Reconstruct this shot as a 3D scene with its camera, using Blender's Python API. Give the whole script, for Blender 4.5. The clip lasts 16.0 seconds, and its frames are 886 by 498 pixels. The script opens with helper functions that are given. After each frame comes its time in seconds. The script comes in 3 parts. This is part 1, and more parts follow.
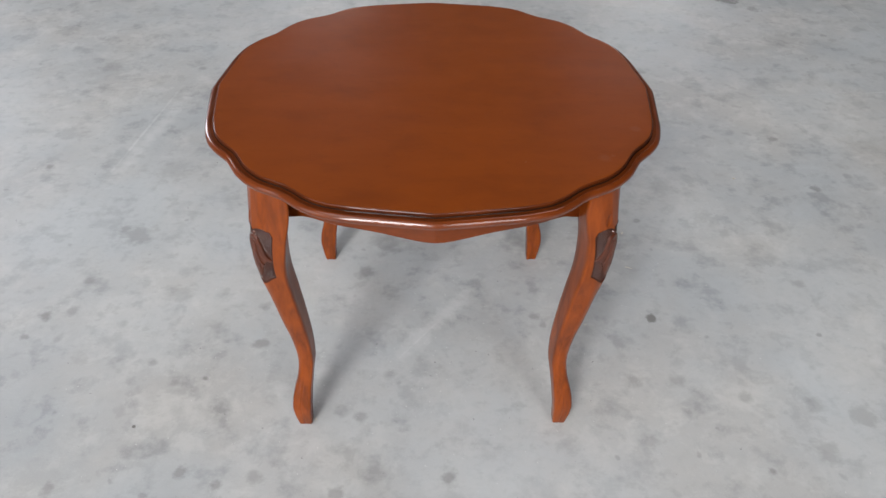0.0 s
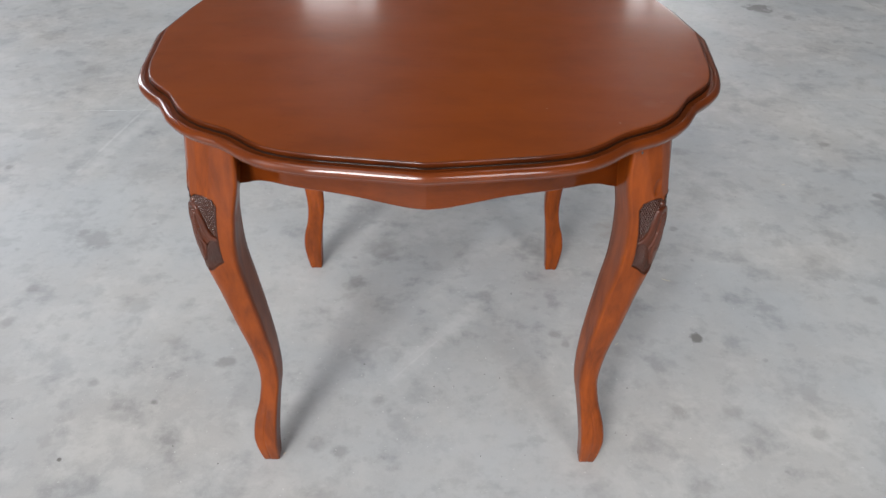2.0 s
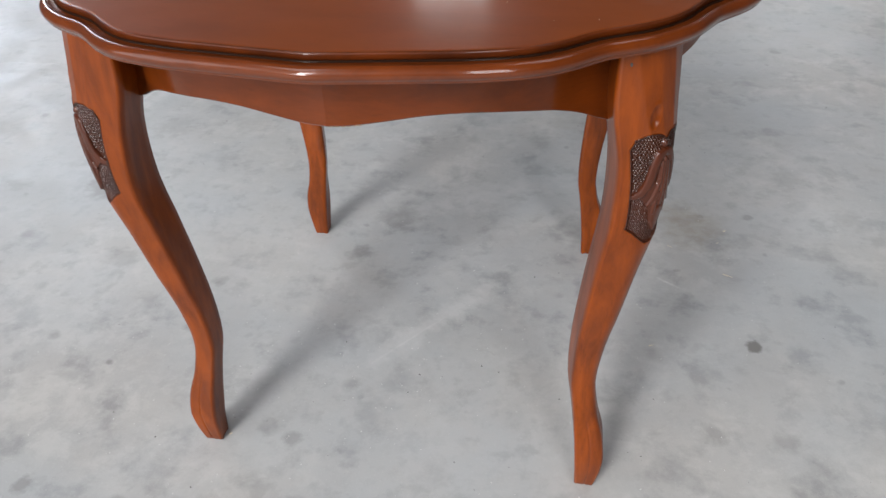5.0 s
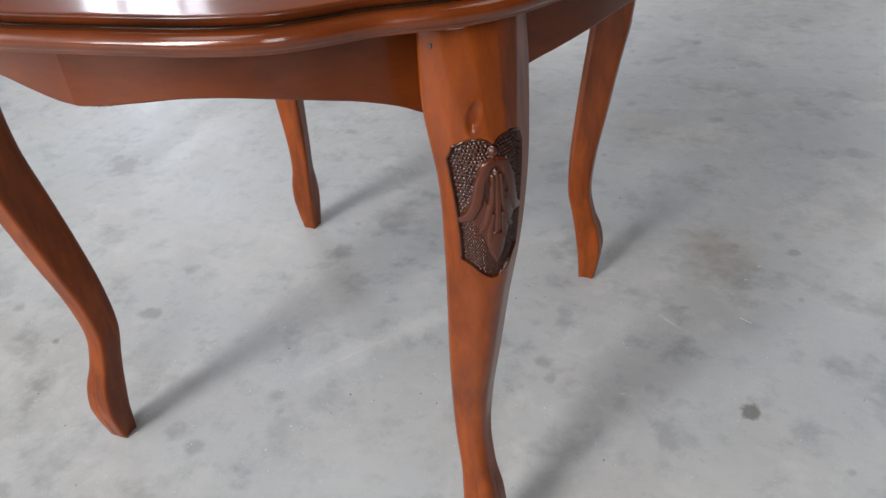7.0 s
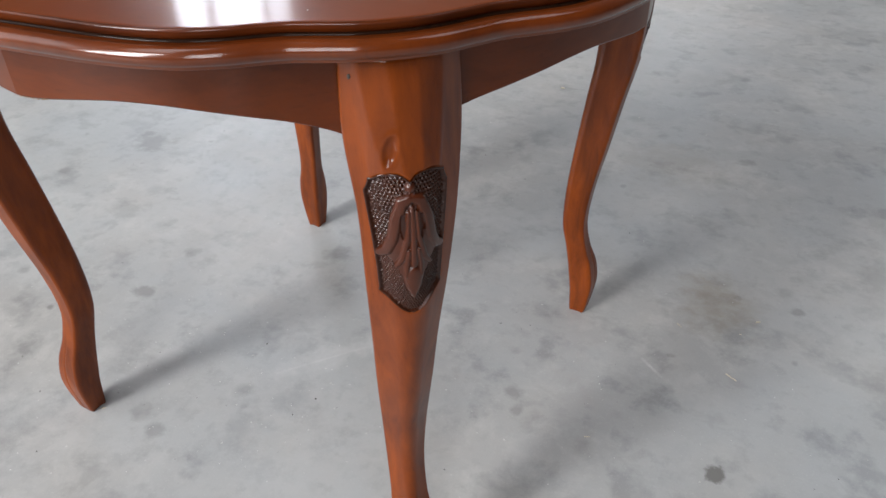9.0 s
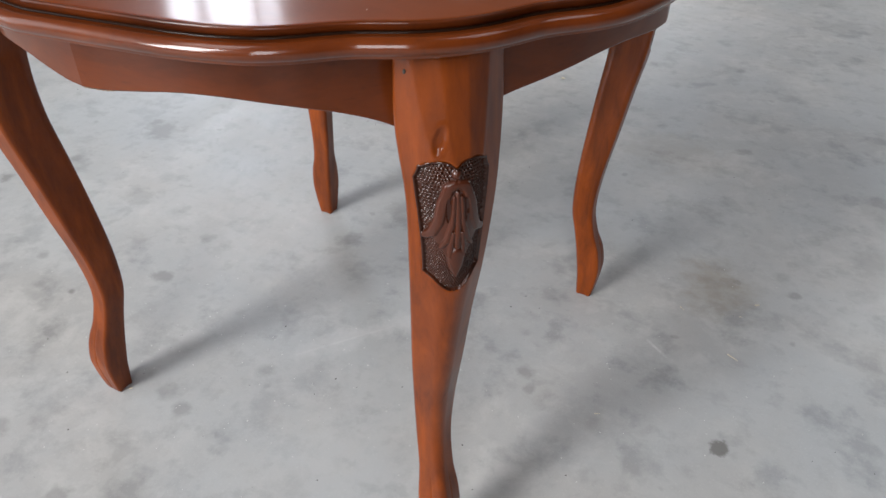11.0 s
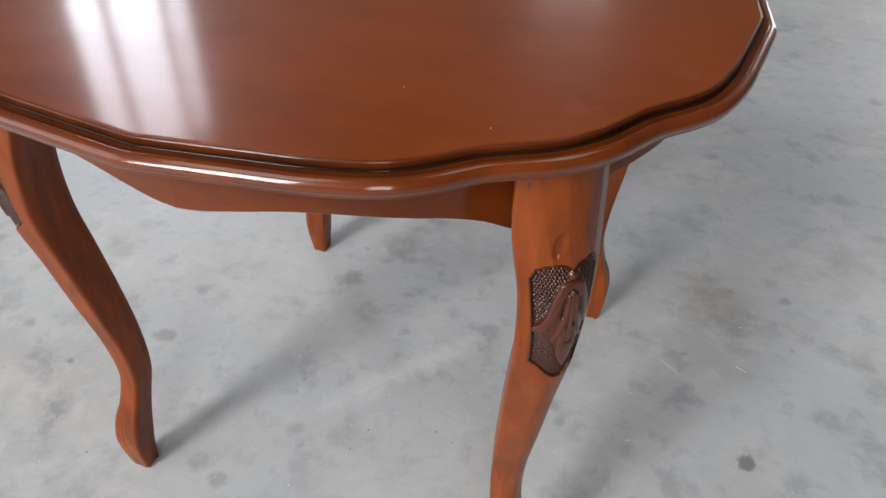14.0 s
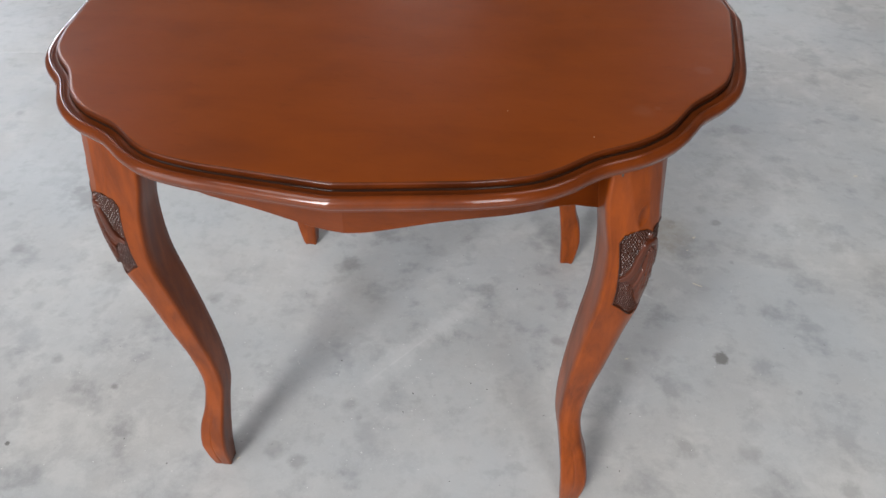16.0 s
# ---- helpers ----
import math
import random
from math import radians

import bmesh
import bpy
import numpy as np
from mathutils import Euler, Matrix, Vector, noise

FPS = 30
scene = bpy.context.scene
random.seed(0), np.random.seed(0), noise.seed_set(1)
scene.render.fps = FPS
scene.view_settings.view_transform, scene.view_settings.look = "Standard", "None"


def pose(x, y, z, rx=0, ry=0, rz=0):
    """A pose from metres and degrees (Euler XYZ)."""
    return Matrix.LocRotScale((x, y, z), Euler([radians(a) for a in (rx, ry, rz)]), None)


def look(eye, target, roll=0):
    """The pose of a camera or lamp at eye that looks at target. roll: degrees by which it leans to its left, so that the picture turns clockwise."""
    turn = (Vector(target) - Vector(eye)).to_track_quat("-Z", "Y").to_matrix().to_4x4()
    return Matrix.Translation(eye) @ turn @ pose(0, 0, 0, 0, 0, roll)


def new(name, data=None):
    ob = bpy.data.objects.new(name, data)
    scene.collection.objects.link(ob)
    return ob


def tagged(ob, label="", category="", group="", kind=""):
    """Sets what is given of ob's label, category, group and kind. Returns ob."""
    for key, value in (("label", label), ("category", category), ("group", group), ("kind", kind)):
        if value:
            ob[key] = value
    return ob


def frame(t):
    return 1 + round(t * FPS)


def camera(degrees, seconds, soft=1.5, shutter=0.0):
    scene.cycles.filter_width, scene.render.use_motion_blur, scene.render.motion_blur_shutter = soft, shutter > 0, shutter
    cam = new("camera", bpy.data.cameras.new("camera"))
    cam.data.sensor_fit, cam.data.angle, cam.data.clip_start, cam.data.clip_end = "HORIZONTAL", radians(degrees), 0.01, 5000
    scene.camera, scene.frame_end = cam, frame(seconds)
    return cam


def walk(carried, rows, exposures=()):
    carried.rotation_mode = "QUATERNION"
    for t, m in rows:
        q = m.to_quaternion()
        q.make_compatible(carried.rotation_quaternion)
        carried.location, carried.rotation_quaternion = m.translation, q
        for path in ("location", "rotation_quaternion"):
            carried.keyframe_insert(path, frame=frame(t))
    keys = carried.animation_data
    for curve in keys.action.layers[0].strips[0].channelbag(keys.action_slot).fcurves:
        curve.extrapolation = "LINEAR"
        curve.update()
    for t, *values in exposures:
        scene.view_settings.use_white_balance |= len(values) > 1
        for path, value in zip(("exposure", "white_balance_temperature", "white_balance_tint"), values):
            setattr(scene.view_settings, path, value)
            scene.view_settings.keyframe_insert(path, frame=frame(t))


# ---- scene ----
cam = camera(61.8, 16.0)
PATH = [
    (0, (-0.016, -1.476, 1.528), (0.03, 0.057, 0.246), 1.1),
    (0.5, (-0.006, -1.435, 1.463), (0.041, 0.095, 0.176), 1.4),
    (1, (0.001, -1.384, 1.397), (0.029, 0.176, 0.146), 0.9),
    (1.5, (0.012, -1.328, 1.309), (0.027, 0.252, 0.082), 0.8),
    (2, (0.022, -1.281, 1.225), (0.026, 0.332, 0.043), 0.6),
    (2.5, (0.024, -1.228, 1.143), (0.029, 0.394, -0.028), 0.8),
    (3, (0.025, -1.202, 1.074), (0.028, 0.418, -0.099), 0.7),
    (3.5, (0.055, -1.19, 1.067), (0.028, 0.435, -0.099), -0.0),
    (6, (0.396, -0.994, 0.972), (-0.096, 0.549, -0.202), -3.6),
    (6.5, (0.471, -0.935, 0.952), (-0.096, 0.593, -0.206), -4.6),
    (7, (0.526, -0.869, 0.927), (-0.128, 0.617, -0.241), -4.3),
    (7.5, (0.579, -0.832, 0.932), (-0.183, 0.643, -0.183), -3.8),
    (8, (0.603, -0.814, 0.938), (-0.169, 0.623, -0.219), -1.5),
    (8.5, (0.62, -0.796, 0.936), (-0.162, 0.628, -0.229), -0.6),
    (9, (0.624, -0.793, 0.941), (-0.161, 0.631, -0.222), -0.3),
    (9.5, (0.615, -0.797, 0.941), (-0.169, 0.616, -0.237), -0.3),
    (12, (0.574, -0.879, 0.98), (-0.133, 0.566, -0.208), 0.8),
    (12.5, (0.547, -0.872, 0.981), (-0.146, 0.593, -0.191), 0.8),
    (13, (0.517, -0.846, 0.995), (-0.163, 0.637, -0.162), 0.8),
    (13.5, (0.465, -0.842, 1.021), (-0.135, 0.643, -0.176), 1.2),
    (14, (0.415, -0.872, 1.055), (-0.125, 0.614, -0.169), 0.7),
    (14.5, (0.347, -0.894, 1.081), (-0.142, 0.58, -0.179), 0.6),
    (15, (0.282, -0.943, 1.115), (-0.115, 0.536, -0.171), 0.6),
    (15.5, (0.235, -1.007, 1.154), (-0.075, 0.483, -0.144), -0.9),
    (16, (0.19, -1.053, 1.197), (-0.001, 0.447, -0.111), -0.5),
]
walk(cam, [(t, look(eye, target, roll)) for t, eye, target, roll in PATH])

# ---- world, daylight and exposure ----
world = bpy.data.worlds.new("overcast_sky")
scene.world = world
world.use_nodes = True
sky = world.node_tree.nodes.new("ShaderNodeTexSky")
sky.sky_type, sky.sun_disc = "NISHITA", False
sky.sun_elevation, sky.sun_rotation = radians(41), radians(96)
world.node_tree.nodes["Background"].inputs["Strength"].default_value = 0.1
world.node_tree.links.new(sky.outputs["Color"], world.node_tree.nodes["Background"].inputs["Color"])

sun = bpy.data.lights.new("sun", "SUN")
sun.energy, sun.angle, sun.color = 0.6, radians(12), (1.0, 0.96, 0.9)
sun_ob = new("sun", sun)
sun_ob.matrix_world = look((9, 1, 8), (0, 2, 0))


def opening_light(name, centre, target, width, height, radiance, colour):
    """Sky light that enters through an opening in the hall's wall."""
    lamp = bpy.data.lights.new(name, "AREA")
    lamp.shape, lamp.size, lamp.size_y = "RECTANGLE", width, height
    lamp.energy, lamp.color = radiance * math.pi * width * height, colour
    ob = new(name, lamp)
    ob.matrix_world = look(centre, target)
    return ob


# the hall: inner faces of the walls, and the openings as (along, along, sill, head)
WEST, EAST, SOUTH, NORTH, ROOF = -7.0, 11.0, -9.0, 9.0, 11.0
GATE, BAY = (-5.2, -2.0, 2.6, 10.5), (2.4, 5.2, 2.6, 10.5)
WIN_A, WIN_B = (-1.95, -0.9, 0.3, 3.75), (2.55, 3.8, 0.3, 3.7)
WIN_D = (-8.0, -2.4, 1.0, 8.0)
WIN_C, WIN_E = (5.95, 7.66, 0.9, 6.5), (7.69, 8.28, 0.9, 6.5)
# added roof openings, unseen, that let in fill light from above: x, x, y, y
ROOF_FILLS = ((1.5, 5.5, 1.5, 5.5), (-6.0, -2.0, -6.0, 0.0))
COOL, BLUISH = (0.992, 0.985, 0.988), (0.85, 0.9, 1.0)
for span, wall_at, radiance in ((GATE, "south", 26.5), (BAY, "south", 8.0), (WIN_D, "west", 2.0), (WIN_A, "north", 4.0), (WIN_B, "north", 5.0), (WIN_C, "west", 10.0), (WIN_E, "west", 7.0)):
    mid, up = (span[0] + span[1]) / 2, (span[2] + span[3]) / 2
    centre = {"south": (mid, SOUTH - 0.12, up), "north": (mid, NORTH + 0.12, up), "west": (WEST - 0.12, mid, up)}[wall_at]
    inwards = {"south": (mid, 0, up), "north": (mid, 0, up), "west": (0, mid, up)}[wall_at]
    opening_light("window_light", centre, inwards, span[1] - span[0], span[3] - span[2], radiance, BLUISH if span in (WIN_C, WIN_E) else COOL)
# added fill lamps in the unseen roof openings, brightening floor and tabletop
for (x0, x1, y0, y1), radiance in zip(ROOF_FILLS, (1.8, 3.0)):
    mid = ((x0 + x1) / 2, (y0 + y1) / 2)
    opening_light("roof_fill_light", (*mid, ROOF + 0.12), (*mid, 0), x1 - x0, y1 - y0, radiance, COOL)


# ---- materials ----
def material(name):
    m = bpy.data.materials.new(name)
    m.use_nodes = True
    return m, m.node_tree, m.node_tree.nodes["Principled BSDF"]


def node(tree, kind, inputs=(), **settings):
    n = tree.nodes.new(kind)
    for key, value in settings.items():
        setattr(n, key, value)
    for key, value in dict(inputs).items():
        if isinstance(value, bpy.types.NodeSocket):
            tree.links.new(value, n.inputs[key])
        else:
            n.inputs[key].default_value = value
    return n


def mixed(tree, fac, a, b, mode="MIX"):
    n = node(tree, "ShaderNodeMix", data_type="RGBA", blend_type=mode)
    for socket, value in ((n.inputs[0], fac), (n.inputs[6], a), (n.inputs[7], b)):
        if isinstance(value, bpy.types.NodeSocket):
            tree.links.new(value, socket)
        else:
            socket.default_value = value
    return n.outputs[2]


def ranged(tree, value, lo, hi, out_lo=0.0, out_hi=1.0):
    n = node(tree, "ShaderNodeMapRange", {"Value": value, "From Min": lo, "From Max": hi, "To Min": out_lo, "To Max": out_hi})
    return n.outputs[0]


# the table: half width and height
HALF, TOP = 0.468, 0.764


def wood(name, dark, light, rough, stretch, coat=0.6, bump=0.04, blotch=0.5, gloss=0.12, shine=0.5, streak=0.0, wear=0.0, smudges=()):
    """Stained hardwood under satin lacquer; stretch: the grain's scale along x, y, z; wear: rubbed arrises; smudges: dull marks (x, y, radius)."""
    m, tree, bsdf = material(name)
    where = node(tree, "ShaderNodeTexCoord").outputs["Object"]
    long = node(tree, "ShaderNodeMapping", {"Vector": where, "Scale": stretch}).outputs[0]
    fine = node(tree, "ShaderNodeTexNoise", {"Vector": long, "Scale": 9.0, "Detail": 6.0, "Roughness": 0.62, "Distortion": 0.4}).outputs[0]
    pores = node(tree, "ShaderNodeTexNoise", {"Vector": long, "Scale": 60.0, "Detail": 3.0, "Roughness": 0.6}).outputs[0]
    broad = node(tree, "ShaderNodeTexNoise", {"Vector": where, "Scale": 5.0, "Detail": 3.0, "Roughness": 0.55}).outputs[0]
    grain = mixed(tree, ranged(tree, fine, 0.32, 0.68), (*dark, 1), (*light, 1))
    worn = mixed(tree, ranged(tree, broad, 0.35, 0.7, 0.0, blotch), grain, (*[0.6 * d + 0.4 * l for d, l in zip(dark, light)], 1))
    flecked = mixed(tree, ranged(tree, pores, 0.6, 0.75, 0.0, 0.25), worn, (*[0.55 * d for d in dark], 1))
    uneven = node(tree, "ShaderNodeMapping", {"Vector": where, "Location": (1.3, 2.1, 0.7), "Scale": [1 + 0.35 * k for k in stretch]}).outputs[0]
    runs = node(tree, "ShaderNodeTexNoise", {"Vector": uneven, "Scale": 6.0, "Detail": 5.0, "Roughness": 0.6}).outputs[0]
    flecked = mixed(tree, ranged(tree, runs, 0.5, 0.72, 0.0, streak), flecked, (*[0.45 * d for d in dark], 1))
    if wear:
        sharp = node(tree, "ShaderNodeNewGeometry").outputs["Pointiness"]
        rubbed = node(tree, "ShaderNodeMath", {0: ranged(tree, sharp, 0.52, 0.60, 0.0, wear), 1: ranged(tree, broad, 0.35, 0.6)}, operation="MULTIPLY").outputs[0]
        flecked = mixed(tree, rubbed, flecked, (*[1.5 * c for c in light], 1))
    for x, y, radius in smudges:
        far = node(tree, "ShaderNodeVectorMath", {0: where, 1: (x, y, TOP)}, operation="DISTANCE").outputs["Value"]
        blurred = node(tree, "ShaderNodeMath", {0: far, 1: 1 / radius, 2: ranged(tree, runs, 0.3, 0.7, -0.5, 0.5)}, operation="MULTIPLY_ADD").outputs[0]
        flecked = mixed(tree, ranged(tree, blurred, 1.1, 0.5, 0.0, 0.04), flecked, (0.30, 0.24, 0.22, 1))
    tree.links.new(flecked, bsdf.inputs["Base Color"])
    tree.links.new(ranged(tree, broad, 0.3, 0.7, rough * 0.85, rough * 1.2), bsdf.inputs["Roughness"])
    bsdf.inputs["Coat Weight"].default_value, bsdf.inputs["Coat Roughness"].default_value = coat, gloss
    bsdf.inputs["Specular IOR Level"].default_value = shine
    ripple = node(tree, "ShaderNodeTexNoise", {"Vector": where, "Scale": 22.0, "Detail": 2.0}).outputs[0]
    height = node(tree, "ShaderNodeMath", {0: fine, 1: ripple}, operation="ADD").outputs[0]
    b = node(tree, "ShaderNodeBump", {"Strength": bump, "Distance": 0.004, "Height": height})
    tree.links.new(b.outputs[0], bsdf.inputs["Normal"])
    return m


WOOD_TOP = wood("red_brown_stained_top", (0.150, 0.0292, 0.0020), (0.180, 0.0362, 0.0026), 0.4, (0.7, 2.0, 2.0), 0.5, 0.003, 0.4, 0.11, 0.06, 0.25, 0.0, [(0.323, -0.289, 0.014), (0.405, -0.184, 0.010), (0.340, -0.283, 0.006)])
WOOD_RIM = wood("red_brown_stained_edge", (0.086, 0.0160, 0.0020), (0.142, 0.0280, 0.0032), 0.36, (2, 2, 2), 1.0, 0.02, 0.5, 0.13, 0.1, 0.25)
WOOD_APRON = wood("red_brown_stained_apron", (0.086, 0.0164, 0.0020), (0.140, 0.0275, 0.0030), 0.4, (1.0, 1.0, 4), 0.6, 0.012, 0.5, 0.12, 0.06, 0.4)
WOOD_LEG = wood("orange_brown_stained_leg", (0.104, 0.0196, 0.0020), (0.244, 0.0482, 0.0036), 0.42, (5, 5, 1.0), 0.55, 0.03, 0.5, 0.15, 0.05, 0.32, 0.5)
GLAZE = wood("dark_glazed_carving", (0.020, 0.0056, 0.0026), (0.052, 0.0128, 0.0044), 0.35, (3, 3, 3), 0.6, 0.03, 0.5, 0.1, 0.1)
FILLET = wood("brown_stained_fillet", (0.044, 0.0090, 0.0020), (0.105, 0.0205, 0.0030), 0.4, (1, 1, 1), 0.5, 0.02, 0.5, 0.14, 0.1, 0.8)
HOLLOW = wood("brown_glazed_hollow", (0.056, 0.0118, 0.0022), (0.100, 0.0200, 0.0032), 0.45, (2, 2, 2), 0.1, 0.02, 0.5, 0.2, 0.05)
LEAF = wood("rubbed_brown_leaf", (0.044, 0.0096, 0.0030), (0.080, 0.0168, 0.0044), 0.36, (6, 6, 2), 0.8, 0.03, 0.5, 0.13, 0.1)
GROOVE = wood("black_glazed_groove", (0.012, 0.005, 0.003), (0.024, 0.009, 0.0045), 0.6, (40, 40, 40), 0.25, 0.6, 0.5, 0.12, 0.03)


def concrete(stains):
    """Trowelled grey concrete with cloudy patches, fine speckle, scuffs and single oil spots (x, y, radius, strength)."""
    m, tree, bsdf = material("worn_grey_concrete")
    where = node(tree, "ShaderNodeNewGeometry").outputs["Position"]
    shifted = node(tree, "ShaderNodeMapping", {"Vector": where, "Location": (3.7, 1.9, 0.6)}).outputs[0]

    def cloudy(scale, detail, rough, warped=0.0, at=where):
        return node(tree, "ShaderNodeTexNoise", {"Vector": at, "Scale": scale, "Detail": detail, "Roughness": rough, "Distortion": warped}).outputs[0]

    def times(a, b):
        return node(tree, "ShaderNodeMath", {0: a, 1: b}, operation="MULTIPLY").outputs[0]

    cloud, tinge = cloudy(1.3, 4.0, 0.6, 0.2), cloudy(2.3, 5.0, 0.6, 0.0, shifted)
    patch, flake = cloudy(9.0, 6.0, 0.62), cloudy(11.0, 9.0, 0.68, 0.3, shifted)
    mottle, grit = cloudy(38.0, 5.0, 0.65), cloudy(260.0, 3.0, 0.5)
    base = mixed(tree, ranged(tree, cloud, 0.35, 0.65), (0.352, 0.356, 0.359, 1), (0.438, 0.440, 0.440, 1))
    # the trowel's darker, burnished patches and the pale skin that flaked between them
    base = mixed(tree, times(ranged(tree, patch, 0.47, 0.36), ranged(tree, cloud, 0.62, 0.40, 0.25, 0.75)), base, (0.235, 0.24, 0.244, 1))
    base = mixed(tree, times(ranged(tree, flake, 0.48, 0.62), ranged(tree, tinge, 0.42, 0.58, 0.05, 0.35)), base, (0.55, 0.553, 0.55, 1))
    scab = cloudy(17.0, 7.0, 0.6, 0.15, shifted)
    base = mixed(tree, ranged(tree, scab, 0.44, 0.33, 0.0, 0.34), base, (0.25, 0.252, 0.252, 1))
    smear = node(tree, "ShaderNodeMapping", {"Vector": where, "Rotation": (0, 0, 0.75), "Scale": (1.6, 6.0, 1.0)}).outputs[0]
    base = mixed(tree, ranged(tree, cloudy(3.0, 6.0, 0.62, 0.0, smear), 0.55, 0.75, 0.0, 0.14), base, (0.54, 0.543, 0.54, 1))
    base = mixed(tree, ranged(tree, mottle, 0.50, 0.70, 0.0, 0.2), base, (0.27, 0.273, 0.276, 1))
    base = mixed(tree, ranged(tree, grit, 0.58, 0.75, 0.0, 0.2), base, (0.58, 0.58, 0.57, 1))
    # drops: in some cells of a grid a soft dark spot, in a finer grid dark and white specks
    ragged = node(tree, "ShaderNodeVectorMath", {0: where, 1: node(tree, "ShaderNodeVectorMath", {0: node(tree, "ShaderNodeTexNoise", {"Vector": where, "Scale": 30.0, "Detail": 3.0}).outputs["Color"], "Scale": 0.03}, operation="SCALE").outputs[0]}, operation="ADD").outputs[0]
    for grid, radius, share, strength, tone in ((7.0, 0.15, 0.72, 0.38, 0.16), (15.0, 0.14, 0.8, 0.35, 0.17), (42.0, 0.06, 0.6, 0.45, 0.12), (34.0, 0.045, 0.85, 0.8, 0.75)):
        cells = node(tree, "ShaderNodeTexVoronoi", {"Vector": ragged, "Scale": grid})
        chosen = ranged(tree, node(tree, "ShaderNodeSeparateColor", {0: cells.outputs["Color"]}).outputs[0], share, share + 0.1)
        base = mixed(tree, times(ranged(tree, cells.outputs["Distance"], radius, radius * 0.5, 0.0, strength), chosen), base, (tone, tone, tone * 0.97, 1))
    base = mixed(tree, 1.0, base, mixed(tree, ranged(tree, tinge, 0.36, 0.66), (0.965, 0.99, 1.0, 1), (1.0, 0.972, 0.932, 1)), "MULTIPLY")
    warp = node(tree, "ShaderNodeTexNoise", {"Vector": where, "Scale": 24.0, "Detail": 6.0, "Roughness": 0.65}).outputs[0]
    wobble = ranged(tree, warp, 0.3, 0.7, -0.65, 0.65)
    total = None
    for x, y, radius, strength in stains:
        far = node(tree, "ShaderNodeVectorMath", {0: where, 1: (x, y, 0)}, operation="DISTANCE").outputs["Value"]
        near = node(tree, "ShaderNodeMath", {0: far, 1: 1 / radius, 2: wobble}, operation="MULTIPLY_ADD").outputs[0]
        mask = ranged(tree, near, 1.2, 0.75 if strength > 0.7 else 0.5, 0.0, strength * (0.95 if strength > 0.7 else 0.75))
        total = mask if total is None else node(tree, "ShaderNodeMath", {0: total, 1: mask}, operation="MAXIMUM").outputs[0]
    base = mixed(tree, total, base, (0.10, 0.095, 0.085, 1))
    # rusty water marks
    for x, y, radius, strength in RUST:
        far = node(tree, "ShaderNodeVectorMath", {0: where, 1: (x, y, 0)}, operation="DISTANCE").outputs["Value"]
        near = node(tree, "ShaderNodeMath", {0: far, 1: 1 / radius, 2: wobble}, operation="MULTIPLY_ADD").outputs[0]
        base = mixed(tree, ranged(tree, near, 1.3, 0.2, 0.0, strength), base, (0.27, 0.235, 0.185, 1))
    # a pale drag mark and a few fine scratches
    for x, y, angle, long, wide, strength in SCUFFS:
        local = node(tree, "ShaderNodeMapping", {"Vector": where, "Location": (x, y, 0), "Rotation": (0, 0, radians(angle)), "Scale": (long, wide, 1.0)}, vector_type="TEXTURE").outputs[0]
        flat = node(tree, "ShaderNodeVectorMath", {0: local, 1: (1, 1, 0)}, operation="MULTIPLY").outputs[0]
        far = node(tree, "ShaderNodeVectorMath", {0: flat}, operation="LENGTH").outputs["Value"]
        near = node(tree, "ShaderNodeMath", {0: far, 1: 1.0, 2: wobble}, operation="MULTIPLY_ADD").outputs[0]
        base = mixed(tree, ranged(tree, near, 1.2, 0.2, 0.0, strength), base, (0.62, 0.62, 0.61, 1))
    tree.links.new(base, bsdf.inputs["Base Color"])
    tree.links.new(ranged(tree, patch, 0.35, 0.65, 0.42, 0.6), bsdf.inputs["Roughness"])
    bsdf.inputs["Specular IOR Level"].default_value = 0.5
    height = node(tree, "ShaderNodeMath", {0: mottle, 1: grit}, operation="ADD").outputs[0]
    b = node(tree, "ShaderNodeBump", {"Strength": 0.06, "Distance": 0.002, "Height": height})
    tree.links.new(b.outputs[0], bsdf.inputs["Normal"])
    return m


